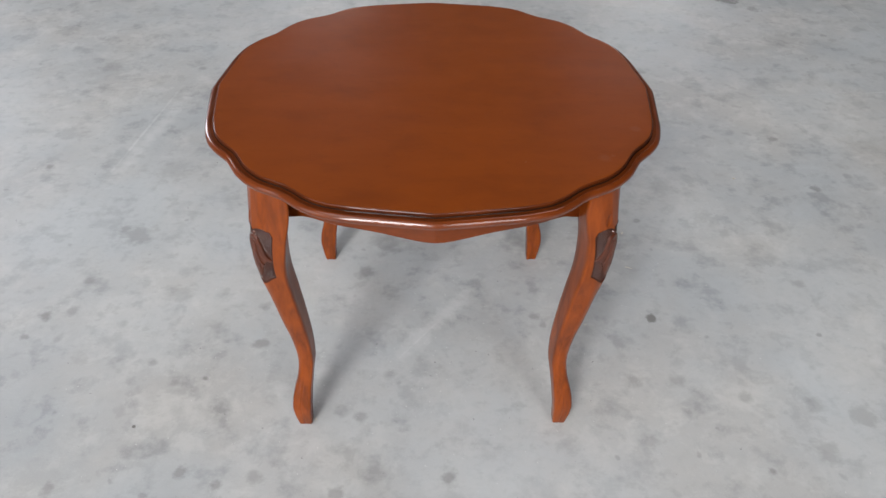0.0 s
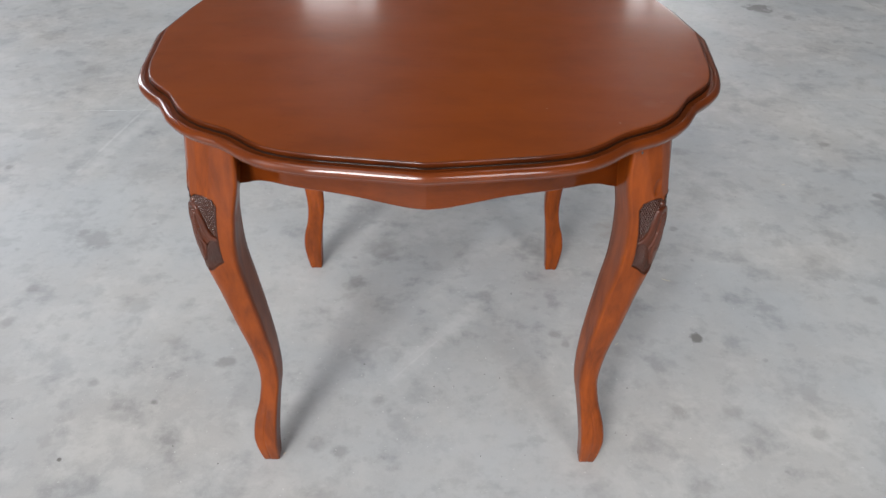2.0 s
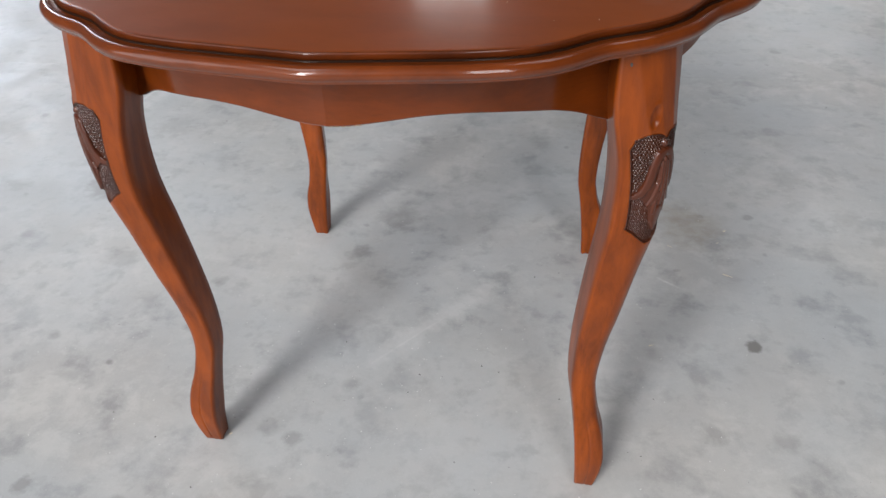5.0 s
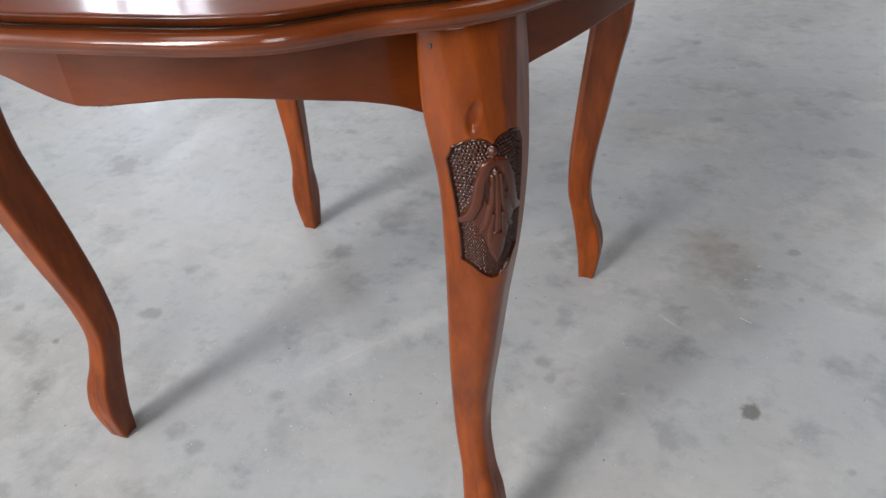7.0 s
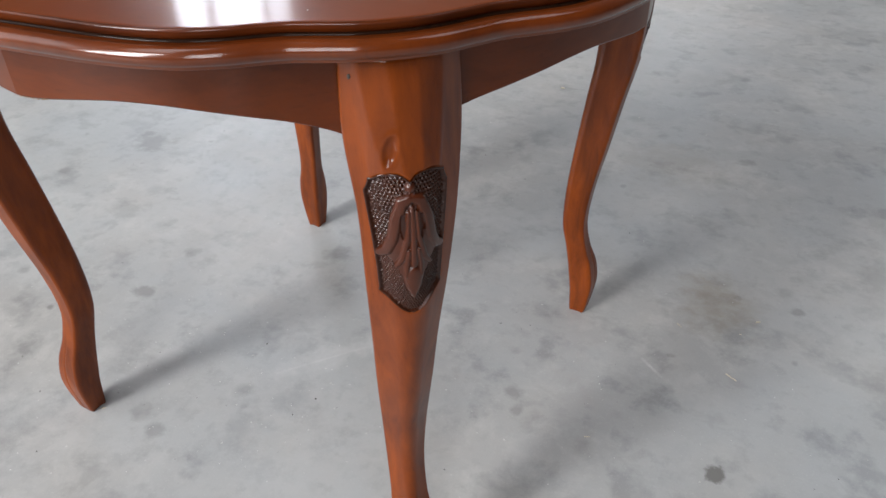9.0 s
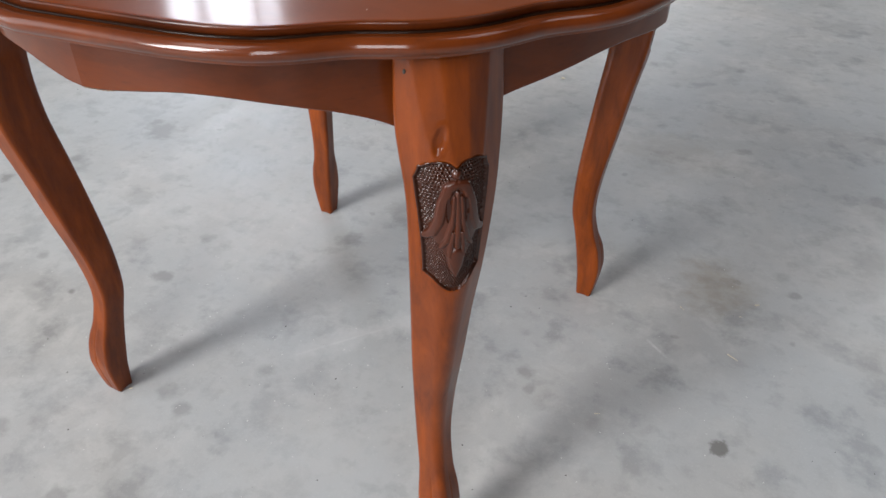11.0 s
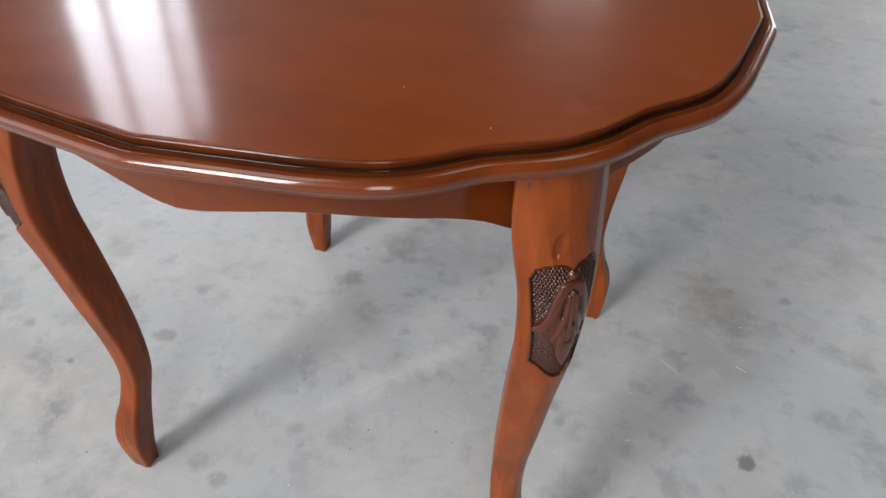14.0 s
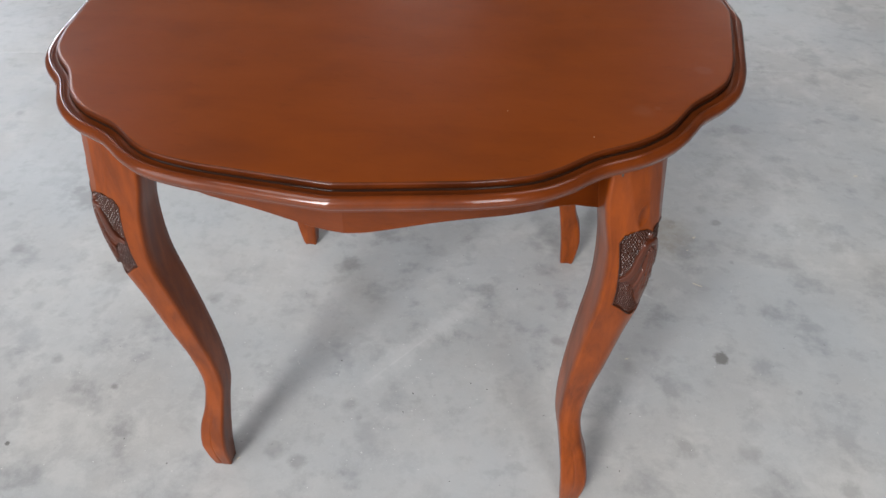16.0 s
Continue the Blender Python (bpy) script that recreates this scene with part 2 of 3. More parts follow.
OIL = [
    (-0.955, 0.427, 0.050, 0.40), (-1.001, 0.457, 0.023, 0.45), (-1.106, 0.049, 0.017, 0.60), (-1.043, 0.071, 0.023, 0.40), (-1.138, -0.033, 0.013, 0.50), (-0.472, -0.060, 0.021, 0.50),
    (-0.599, -0.183, 0.008, 0.60), (-0.593, -0.467, 0.015, 0.50), (-0.883, -0.515, 0.018, 0.45), (-0.504, -0.504, 0.014, 0.50), (-0.664, -0.529, 0.010, 0.45), (-0.419, -0.485, 0.019, 0.35),
    (-0.747, 0.144, 0.046, 0.25), (-0.940, 0.800, 0.065, 0.22), (-1.393, 0.820, 0.014, 0.50), (1.390, 0.691, 0.018, 0.50), (0.701, 0.503, 0.013, 0.50), (1.355, 1.028, 0.022, 0.50),
    (1.132, 0.185, 0.020, 0.35), (1.106, -0.032, 0.008, 0.50), (0.541, -0.195, 0.022, 0.40), (0.652, -0.196, 0.027, 0.30), (0.821, -0.252, 0.018, 0.40), (0.540, -0.389, 0.025, 0.30),
    (0.811, -0.473, 0.010, 0.60), (0.964, -0.428, 0.034, 0.35), (1.105, -0.319, 0.040, 0.35), (0.994, -0.279, 0.029, 0.30), (0.832, 0.697, 0.046, 0.22), (0.936, 0.516, 0.046, 0.22),
    (1.625, 2.489, 0.060, 0.75), (1.726, 2.346, 0.035, 0.50), (-1.768, 2.023, 0.060, 0.30), (-1.424, 1.634, 0.054, 0.30), (0.497, 1.071, 0.021, 0.40), (0.638, 0.036, 0.014, 0.75),
    (0.445, -0.016, 0.021, 0.25), (-0.182, -0.312, 0.018, 0.40), (-0.489, 0.091, 0.017, 0.35), (-0.231, -0.286, 0.020, 0.25), (-0.110, -0.170, 0.017, 0.35), (0.296, 0.043, 0.015, 0.45),
    (0.320, 0.011, 0.012, 0.40), (0.042, -0.483, 0.019, 0.55), (-0.742, -0.336, 0.005, 0.90), (-0.143, 0.379, 0.050, 0.45), (-0.221, -0.523, 0.020, 0.45), (-0.203, 0.237, 0.030, 0.40),
]
RUST = [(0.56, 0.44, 0.075, 0.5), (0.53, 0.50, 0.05, 0.3), (0.34, 0.98, 0.12, 0.25), (1.75, 0.98, 0.12, 0.2)]
SCUFFS = [
    (-0.026, -0.032, 52, 0.09, 0.003, 0.24), (0.024, 0.036, 52, 0.24, 0.03, 0.3), (-1.114, 1.111, 82, 0.35, 0.006, 0.3), (-1.077, 1.065, 80, 0.4, 0.03, 0.25), (0.488, 0.218, -35, 0.02, 0.004, 0.6), (-0.297, -0.159, 40, 0.1, 0.02, 0.2),
    (0.054, 0.51, 30, 0.25, 0.05, 0.2),
]
CONCRETE = concrete(OIL)


def plain(name, colour, rough, vary=0.15, scale=6.0, bump=0.05):
    """A dull painted or mineral surface with soft variation at two scales."""
    m, tree, bsdf = material(name)
    where = node(tree, "ShaderNodeTexCoord").outputs["Object"]
    big = node(tree, "ShaderNodeTexNoise", {"Vector": where, "Scale": scale, "Detail": 5.0}).outputs[0]
    small = node(tree, "ShaderNodeTexNoise", {"Vector": where, "Scale": scale * 14, "Detail": 3.0}).outputs[0]
    tone = mixed(tree, ranged(tree, big, 0.3, 0.7), (*[c * (1 - vary) for c in colour], 1), (*[min(c * (1 + vary), 0.95) for c in colour], 1))
    tone = mixed(tree, ranged(tree, small, 0.55, 0.75, 0, vary), tone, (*[c * 0.5 for c in colour], 1))
    tree.links.new(tone, bsdf.inputs["Base Color"])
    bsdf.inputs["Roughness"].default_value = rough
    b = node(tree, "ShaderNodeBump", {"Strength": bump, "Distance": 0.01, "Height": small})
    tree.links.new(b.outputs[0], bsdf.inputs["Normal"])
    return m


FILLER = plain("pale_joint_filler", (0.29, 0.283, 0.268), 0.9, 0.45, 5.0)
PLASTER = plain("grey_rendered_wall", (0.07, 0.069, 0.068), 0.85, 0.1, 0.8)
STEEL = plain("dull_roof_sheet", (0.05, 0.05, 0.051), 0.7, 0.1, 0.7)
FRAME = plain("grey_window_frame", (0.3, 0.3, 0.3), 0.5)
SPLINTER = plain("pale_raw_wood", (0.62, 0.56, 0.44), 0.7, 0.15, 120.0)
DIRT_AND_HOLE = plain("dark_dirt_and_hole", (0.06, 0.055, 0.05), 0.9, 0.1, 200.0)
CHIP = plain("raw_chipped_wood", (0.36, 0.23, 0.14), 0.7, 0.2, 150.0)
CRUMB = plain("white_grit", (0.6, 0.6, 0.58), 0.7, 0.1, 200.0)


# ---- mesh helpers ----
def mesh_object(name, verts, faces, mat, parent=None, smooth=True, label=""):
    data = bpy.data.meshes.new(name)
    data.from_pydata(verts, [], faces)
    data.validate()
    for p in data.polygons:
        p.use_smooth = smooth
    data.materials.append(mat)
    ob = new(name, data)
    ob.parent = parent
    return tagged(ob, label) if label else ob


def box(verts, faces, lo, hi):
    n = len(verts)
    verts += [(x, y, z) for x in (lo[0], hi[0]) for y in (lo[1], hi[1]) for z in (lo[2], hi[2])]
    faces += [[n + k for k in f] for f in ((0, 1, 3, 2), (4, 6, 7, 5), (0, 4, 5, 1), (2, 3, 7, 6), (0, 2, 6, 4), (1, 5, 7, 3))]


# ---- the hall ----
def wall(name, axis, inner, thick, span, openings):
    """A wall with rectangular openings through it; axis: the one it stands across."""
    verts, faces = [], []
    edges = sorted({span[0], span[1], *[v for o in openings for v in o[:2]]})
    for a, b in zip(edges, edges[1:]):
        gap = [o for o in openings if o[0] <= a and b <= o[1]]
        for lo, hi in ([(0.0, gap[0][2]), (gap[0][3], ROOF)] if gap else [(0.0, ROOF)]):
            if hi - lo > 1e-4:
                s, e = sorted((inner, inner + thick))
                box(verts, faces, (a, s, lo) if axis == "y" else (s, a, lo), (b, e, hi) if axis == "y" else (e, b, hi))
    return tagged(mesh_object(name, verts, faces, PLASTER, smooth=False), "plain dark grey rendered wall of the hall", "wall", kind="structure")


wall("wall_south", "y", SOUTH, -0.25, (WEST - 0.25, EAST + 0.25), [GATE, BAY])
wall("wall_north", "y", NORTH, 0.25, (WEST - 0.25, EAST + 0.25), [WIN_A, WIN_B])
wall("wall_west", "x", WEST, -0.25, (SOUTH, NORTH), [WIN_D, WIN_C, WIN_E])
wall("wall_east", "x", EAST, 0.25, (SOUTH, NORTH), [])
v, f = [], []
xs = sorted({WEST - 0.25, EAST + 0.25, *[x for o in ROOF_FILLS for x in o[:2]]})
ys = sorted({SOUTH - 0.25, NORTH + 0.25, *[y for o in ROOF_FILLS for y in o[2:]]})
for x0, x1 in zip(xs, xs[1:]):
    for y0, y1 in zip(ys, ys[1:]):
        if not any(o[0] <= x0 and x1 <= o[1] and o[2] <= y0 and y1 <= o[3] for o in ROOF_FILLS):
            box(v, f, (x0, y0, ROOF), (x1, y1, ROOF + 0.2))
tagged(mesh_object("ceiling", v, f, STEEL, smooth=False), "dull grey sheet metal ceiling", "ceiling", kind="structure")


def window(name, axis, at, span, bars):
    """A steel window frame with upright bars in its opening."""
    ob = tagged(new(name), "grey steel framed hall window", "window", kind="structure")
    a, b, lo, hi = span
    e = 0.02
    pieces = [("frame", a, a + e, lo, hi), ("frame", b - e, b, lo, hi), ("frame", a + e, b - e, lo, lo + e), ("frame", a + e, b - e, hi - e, hi)]
    pieces += [("glazing_bar", c - 0.03, c + 0.03, lo + e, hi - e) for c in bars]
    for kind, p, q, r, s in pieces:
        verts, faces = [], []
        lo_c, hi_c = (p, at - 0.03, r), (q, at + 0.03, s)
        if axis == "x":
            lo_c, hi_c = (at - 0.03, p, r), (at + 0.03, q, s)
        box(verts, faces, lo_c, hi_c)
        mesh_object(kind, verts, faces, FRAME, ob, smooth=False)


window("window_1", "y", NORTH + 0.06, WIN_A, [-1.25])
window("window_2", "y", NORTH + 0.06, WIN_B, [2.9])
window("window_3", "x", WEST - 0.06, WIN_C, [6.55, 6.62])
window("window_4", "x", WEST - 0.06, WIN_E, [])
window("window_5", "x", WEST - 0.06, WIN_D, [-6.6, -5.2, -3.8])

# ---- the floor: poured slabs with pale filled joints between them ----
floor = tagged(new("floor"), "worn grey concrete floor with oil spots and scuffs", "floor", kind="structure")
v, f = [], []
box(v, f, (WEST - 0.25, SOUTH - 3.0, -0.2), (EAST + 0.25, NORTH + 0.25, -0.0025))
mesh_object("joint_filler", v, f, FILLER, floor, smooth=False, label="pale joint filler")
JOINT, TURN_DEG = 0.0014, 3.13


def slab(lo, hi):
    """One slab, its edges slightly worn, turned with the pour lines."""
    w = JOINT / 2
    turn = pose(0, 1.3115, 0, 0, 0, TURN_DEG)
    (x0, y0), (x1, y1) = (lo[0] + w, lo[1] + w), (hi[0] - w, hi[1] - w)
    e = 0.0005
    rings = [[(x0, y0, -0.1), (x1, y0, -0.1), (x1, y1, -0.1), (x0, y1, -0.1)],
             [(x0, y0, -e), (x1, y0, -e), (x1, y1, -e), (x0, y1, -e)],
             [(x0 + e, y0 + e, 0), (x1 - e, y0 + e, 0), (x1 - e, y1 - e, 0), (x0 + e, y1 - e, 0)]]
    verts = [tuple(turn @ Vector(p)) for r in rings for p in r]
    faces = [(4 * r + k, 4 * r + (k + 1) % 4, 4 * r + 4 + (k + 1) % 4, 4 * r + 4 + k) for r in (0, 1) for k in range(4)] + [(8, 9, 10, 11)]
    mesh_object("slab", verts, faces, CONCRETE, floor, smooth=False)


XS, YS = (-9.6, -3.5, 2.3, 12.5), (-13.5, -9.2, -4.6, 0.0, 4.6, 9.4)
for x0, x1 in zip(XS, XS[1:]):
    for y0, y1 in zip(YS, YS[1:]):
        slab((x0, y0), (x1, y1))

# ---- the table ----
table = tagged(new("dining_table"), "red-brown lacquered round table with scalloped edge and carved cabriole legs", "table")
table.location = (0.001, -0.002, 0)

# the outline's radius over 45 degrees from the point in the middle of a side to the corner above a leg
STEPS = [(0, 1.0), (4, 0.9945), (8, 0.9925), (13, 0.9965), (19, 1.010), (25.5, 1.021), (29.5, 1.0145), (33, 1.0025), (35.5, 0.999), (38.5, 1.006), (41.5, 1.0155), (45, 1.019)]


def outline_radius(angle):
    """Catmull-Rom through the steps; a true corner at each side's middle."""
    a = abs((angle + 45) % 90 - 45)
    pts = [(-4, 1.0055)] + STEPS + [(48.5, 1.0155)]
    for k in range(1, len(pts) - 2):
        (a0, r0), (a1, r1), (a2, r2), (a3, r3) = pts[k - 1 : k + 3]
        if a1 <= a <= a2:
            u = (a - a1) / (a2 - a1)
            m1, m2 = (r2 - r0) / (a2 - a0) * (a2 - a1), (r3 - r1) / (a3 - a1) * (a2 - a1)
            return (2 * u**3 - 3 * u**2 + 1) * r1 + (u**3 - 2 * u**2 + u) * m1 + (3 * u**2 - 2 * u**3) * r2 + (u**3 - u**2) * m2
    return 1.0


ROUND = 720
edge = []
for k in range(ROUND):
    a = 360 * k / ROUND
    r = outline_radius(a)
    edge.append(Vector((r * HALF * math.cos(radians(a)), r * HALF * math.sin(radians(a)))))
normals = []
for k in range(ROUND):
    d = (edge[(k + 3) % ROUND] - edge[k - 3]).normalized()
    normals.append(Vector((d.y, -d.x)))


def moulded(name, section, mat, closed_top=False, closed_bottom=False, label=""):
    """A ring swept round the outline; section: (offset outwards, z)."""
    verts = [(*(edge[k] + normals[k] * off), z) for off, z in section for k in range(ROUND)]
    faces = [(r * ROUND + k, r * ROUND + (k + 1) % ROUND, (r + 1) * ROUND + (k + 1) % ROUND, (r + 1) * ROUND + k) for r in range(len(section) - 1) for k in range(ROUND)]
    faces = [tuple(reversed(q)) for q in faces]
    if closed_top:
        faces.append(tuple(range(ROUND)))
    if closed_bottom:
        faces.append(tuple(reversed(range((len(section) - 1) * ROUND, len(section) * ROUND))))
    return mesh_object(name, verts, faces, mat, table, label=label)


moulded("tabletop", [(-0.006, TOP), (-0.003, TOP), (-0.0024, TOP - 0.0001), (-0.0025, TOP - 0.001), (-0.02, TOP - 0.0018), (-0.02, TOP - 0.0242)],
              WOOD_TOP, closed_top=True, closed_bottom=True, label="smooth satin red-brown top panel")
moulded("edge_fillet", [(-0.004, TOP - 0.0014), (-0.0024, TOP - 0.00015), (-0.0014, TOP - 0.0004), (-0.0006, TOP - 0.0010), (-0.0001, TOP - 0.0018), (0.0, TOP - 0.0026), (-0.0009, TOP - 0.0045), (0.0, TOP - 0.0072), (-0.006, TOP - 0.0074)], FILLET, label="brown rounded fillet along the top's edge")
moulded("groove", [(-0.006, TOP - 0.0075), (-0.0008, TOP - 0.0077), (-0.0004, TOP - 0.0090), (0.0010, TOP - 0.0096), (-0.006, TOP - 0.0099)], GROOVE, label="black glazed groove line")
moulded("hollow", [(-0.006, TOP - 0.0101), (0.0009, TOP - 0.0098), (0.0030, TOP - 0.0101), (0.0052, TOP - 0.0100), (0.0072, TOP - 0.0095), (0.0082, TOP - 0.0091), (0.0082, TOP - 0.0120), (-0.006, TOP - 0.0120)], HOLLOW, label="dark brown hollow behind the edge moulding")
bull = [(-0.012, TOP - 0.0125), (0.0068, TOP - 0.0122), (0.0081, TOP - 0.0094)]
for k in range(13):
    a = radians(80 - 130 * k / 12)
    bull.append((0.0080 + 0.0105 * math.cos(a), TOP - 0.0166 + 0.0083 * math.sin(a)))
bull += [(0.0149, TOP - 0.0242), (0.0147, TOP - 0.0249), (0.0140, TOP - 0.0252), (-0.012, TOP - 0.0252)]
moulded("edge_moulding", bull, WOOD_RIM, label="glossy rounded edge moulding")

# legs by height: the outer faces' distance from the middle, the first face's inner edge, the knee's rounding, the second face's inner edge, the back corner
LEG = [
    (0, 0.3305, 0.3010, 0.0030, 0.3010, 0.3010, 0.3010),
    (0.025, 0.3349, 0.2995, 0.0040, 0.2995, 0.2995, 0.2995),
    (0.05, 0.3382, 0.2980, 0.0050, 0.2980, 0.2980, 0.2980),
    (0.075, 0.3396, 0.2962, 0.0060, 0.2962, 0.2957, 0.2948),
    (0.115, 0.3346, 0.2927, 0.0090, 0.2927, 0.2916, 0.2893),
    (0.155, 0.3232, 0.2880, 0.0100, 0.2880, 0.2864, 0.2831),
    (0.21, 0.3158, 0.2807, 0.0135, 0.2807, 0.2785, 0.2742),
    (0.28, 0.3208, 0.2812, 0.0155, 0.2812, 0.2786, 0.2733),
    (0.36, 0.3333, 0.2870, 0.0175, 0.2870, 0.2841, 0.2782),
    (0.44, 0.3456, 0.2942, 0.0215, 0.2942, 0.2912, 0.2853),
    (0.52, 0.3593, 0.3018, 0.0280, 0.2993, 0.2983, 0.2928),
    (0.6, 0.3640, 0.3027, 0.0338, 0.2902, 0.2963, 0.2918),
    (0.67, 0.3607, 0.2915, 0.0500, 0.2765, 0.2849, 0.2818),
    (0.74, 0.3570, 0.2900, 0.0640, 0.2750, 0.2844, 0.2833),
]
LEG_MID = 0.32


def leg_at(z):
    """The leg's section at a height, smoothly."""
    for k in range(len(LEG) - 1):
        if z <= LEG[k + 1][0] or k == len(LEG) - 2:
            p0, p1, p2, p3 = LEG[max(k - 1, 0)], LEG[k], LEG[k + 1], LEG[min(k + 2, len(LEG) - 1)]
            d = p2[0] - p1[0]
            u = (z - p1[0]) / d
            out = []
            for j in range(1, 7):
                m1 = (p2[j] - p0[j]) / (p2[0] - p0[0]) * d
                m2 = (p3[j] - p1[j]) / (p3[0] - p1[0]) * d
                out.append((2 * u**3 - 3 * u**2 + 1) * p1[j] + (u**3 - 2 * u**2 + u) * m1 + (3 * u**2 - 2 * u**3) * p2[j] + (u**3 - u**2) * m2)
            return out


def knee(z, w):
    """The point and outward direction on the outer skin, w metres round from the knee's ridge (plus: towards the +x face)."""
    o, _, r, *_ = leg_at(z)
    half = r * math.pi / 4
    sign, d = (1 if w >= 0 else -1), abs(w)
    if d <= half:
        a = math.pi / 4 - d / r
        x, y, nx, ny = o - r + r * math.cos(a), o - r + r * math.sin(a), math.cos(a), math.sin(a)
    else:
        x, y, nx, ny = o, o - r - (d - half), 1.0, 0.0
    return (Vector((x, y)), Vector((nx, ny))) if sign > 0 else (Vector((y, x)), Vector((ny, nx)))


# the carved shield on each knee: half width by height
SHIELD = [(0.4985, 0.0038), (0.5019, 0.0095), (0.5077, 0.0160), (0.5144, 0.0238), (0.5188, 0.0314), (0.5208, 0.0340), (0.5250, 0.0334), (0.5482, 0.0347), (0.5709, 0.0369), (0.6061, 0.0404), (0.6264, 0.0418), (0.6302, 0.0391), (0.6350, 0.0366), (0.6466, 0.0347)]


def shield_half(z):
    pts = SHIELD
    if z < pts[0][0]:
        return 0.0
    for (z0, w0), (z1, w1) in zip(pts, pts[1:]):
        if z <= z1:
            return w0 + (w1 - w0) * (z - z0) / (z1 - z0)
    return SHIELD[-1][1]


def shield_top(w):
    """The border's top: two low arches with a notch between them for the bud."""
    return 0.6375 + 0.0060 * max(0.0, 1 - (abs(abs(w) - 0.016) / 0.018) ** 2) - 0.0030 * max(0.0, 1 - abs(w) / 0.006)


def inside_shield(z, w):
    """How far inside the shield's border a place lies, in metres; minus: outside."""
    return min(shield_half(z) - abs(w), shield_top(w) - z, (z - 0.4985) * 1.2)


def crease(z, w, half):
    """Depth of the line cut down each foot."""
    if z > 0.152:
        return 0.0
    line = half * 0.44
    return 0.0016 * max(0.0, 1 - abs(abs(w) - line) / 0.0018) * min(1.0, (0.152 - z) / 0.03)


def leg_mesh():
    """The leg as stacked rings."""
    heights = [0.0] + [0.003 + 0.007 * k for k in range(69)] + [0.486 + 0.0016 * k for k in range(124)] + [0.6844 + 0.0067 * k for k in range(9)]
    heights = sorted({round(h, 5) for h in heights if h <= 0.7375} | {0.7386})
    ring, verts = 0, []
    for z in heights:
        o, first, r, second, cx, cy = leg_at(z)
        shrink = max(0.0, 0.003 - z) * 0.6
        ahead, behind = r * math.pi / 4 + (o - r - first), r * math.pi / 4 + (o - r - second)
        ease = 0.0032
        loop = []
        for k in range(61):
            w = -behind + ease + (ahead + behind - 2 * ease) * k / 60
            p, n = knee(z, w)
            sunk = -crease(z, w, ahead if w > 0 else behind)
            if z > 0.47:
                sunk -= 0.0060 * min(1.0, max(0.0, (inside_shield(z, w) + 0.0005) / 0.0015))
            if z > 0.59:
                # knife facets left on the rounded block above the carving
                facet = ((math.degrees(math.atan2(n.y, n.x)) + 5 + 60 * (z - 0.64)) % 22.5) / 22.5
                sunk -= 0.0009 * (0.25 - (facet - 0.5) ** 2) * 4 * min(1.0, (z - 0.59) / 0.04)
            # a knife nick left above the carving
            nick = math.hypot((w - 0.015 + (z - 0.661) * 0.25) / 0.0060, (z - 0.663) / 0.0130)
            sunk += 0.0007 * max(0.0, 1 - abs(nick - 1.15) / 0.3) - 0.0018 * min(1.0, 2.2 * max(0.0, 1 - nick))
            sunk -= shrink
            loop.append(p + n * sunk)
        # round the back: from one face's inner edge by the back corner to the other's
        loop.append(Vector((o - ease, first)))
        for k in range(1, 5):
            u = k / 5
            loop.append(Vector((o - ease + (cx + ease - (o - ease)) * u, first + (cy - first) * u + shrink)))
        loop += [Vector((cx + ease * 1.2, cy)), Vector((cx, cy + ease * 1.2))]
        for k in range(1, 5):
            u = 1 - k / 5
            loop.append(Vector((second + (cx - second) * u + shrink, o - ease + (cy + ease - (o - ease)) * u)))
        loop.append(Vector((second, o - ease)))
        ring = len(loop)
        verts += [(p.x - LEG_MID, p.y - LEG_MID, z) for p in loop]
    faces = []
    for h in range(len(heights) - 1):
        for k in range(ring):
            a, b = h * ring + k, h * ring + (k + 1) % ring
            faces.append((b, a, a + ring, b + ring))
    faces.append(tuple(range(ring)))
    faces.append(tuple(reversed(range((len(heights) - 1) * ring, len(heights) * ring))))
    return verts, faces


# strokes of the carved leaf: places (out from the middle, down from the leaf's top) and half widths
STROKES = [
    [(0.0, 0.008, 0.0022), (0.0, 0.0385, 0.0030), (0.0, 0.0655, 0.0036)],
    [(0.0036, 0.012, 0.0022), (0.0056, 0.0385, 0.0030), (0.0105, 0.058, 0.0034), (0.0160, 0.066, 0.0024)],
    [(0.0045, 0.050, 0.0022), (0.0068, 0.066, 0.0030), (0.0072, 0.078, 0.0020)],
    [(0.0020, 0.000, 0.0046), (0.0085, 0.003, 0.0058), (0.0150, 0.019, 0.0062), (0.0195, 0.0385, 0.0062), (0.0255, 0.051, 0.0058), (0.0330, 0.056, 0.0042)],
    [(0.0, 0.078, 0.0105), (0.0, 0.089, 0.0085), (0.0, 0.103, 0.0014)],
]
LEAF_TOP = 0.6225
# half width of the leaf's smooth body, by the distance down from its top
BODY = [(0.0, 0.006), (0.008, 0.014), (0.020, 0.0200), (0.040, 0.0250), (0.055, 0.0300), (0.064, 0.0190), (0.078, 0.0120), (0.092, 0.0085), (0.104, 0.0)]


def body_half(d):
    for (d0, w0), (d1, w1) in zip(BODY, BODY[1:]):
        if d0 <= d <= d1:
            return w0 + (w1 - w0) * (d - d0) / (d1 - d0)
    return 0.0


def dense(stroke):
    out = []
    for k in range(len(stroke) - 1):
        for j in range(24):
            u = j / 24
            out.append(tuple(a + (b - a) * u for a, b in zip(stroke[k], stroke[k + 1])))
    return out + [stroke[-1]]


DENSE = [dense(q) for q in STROKES]


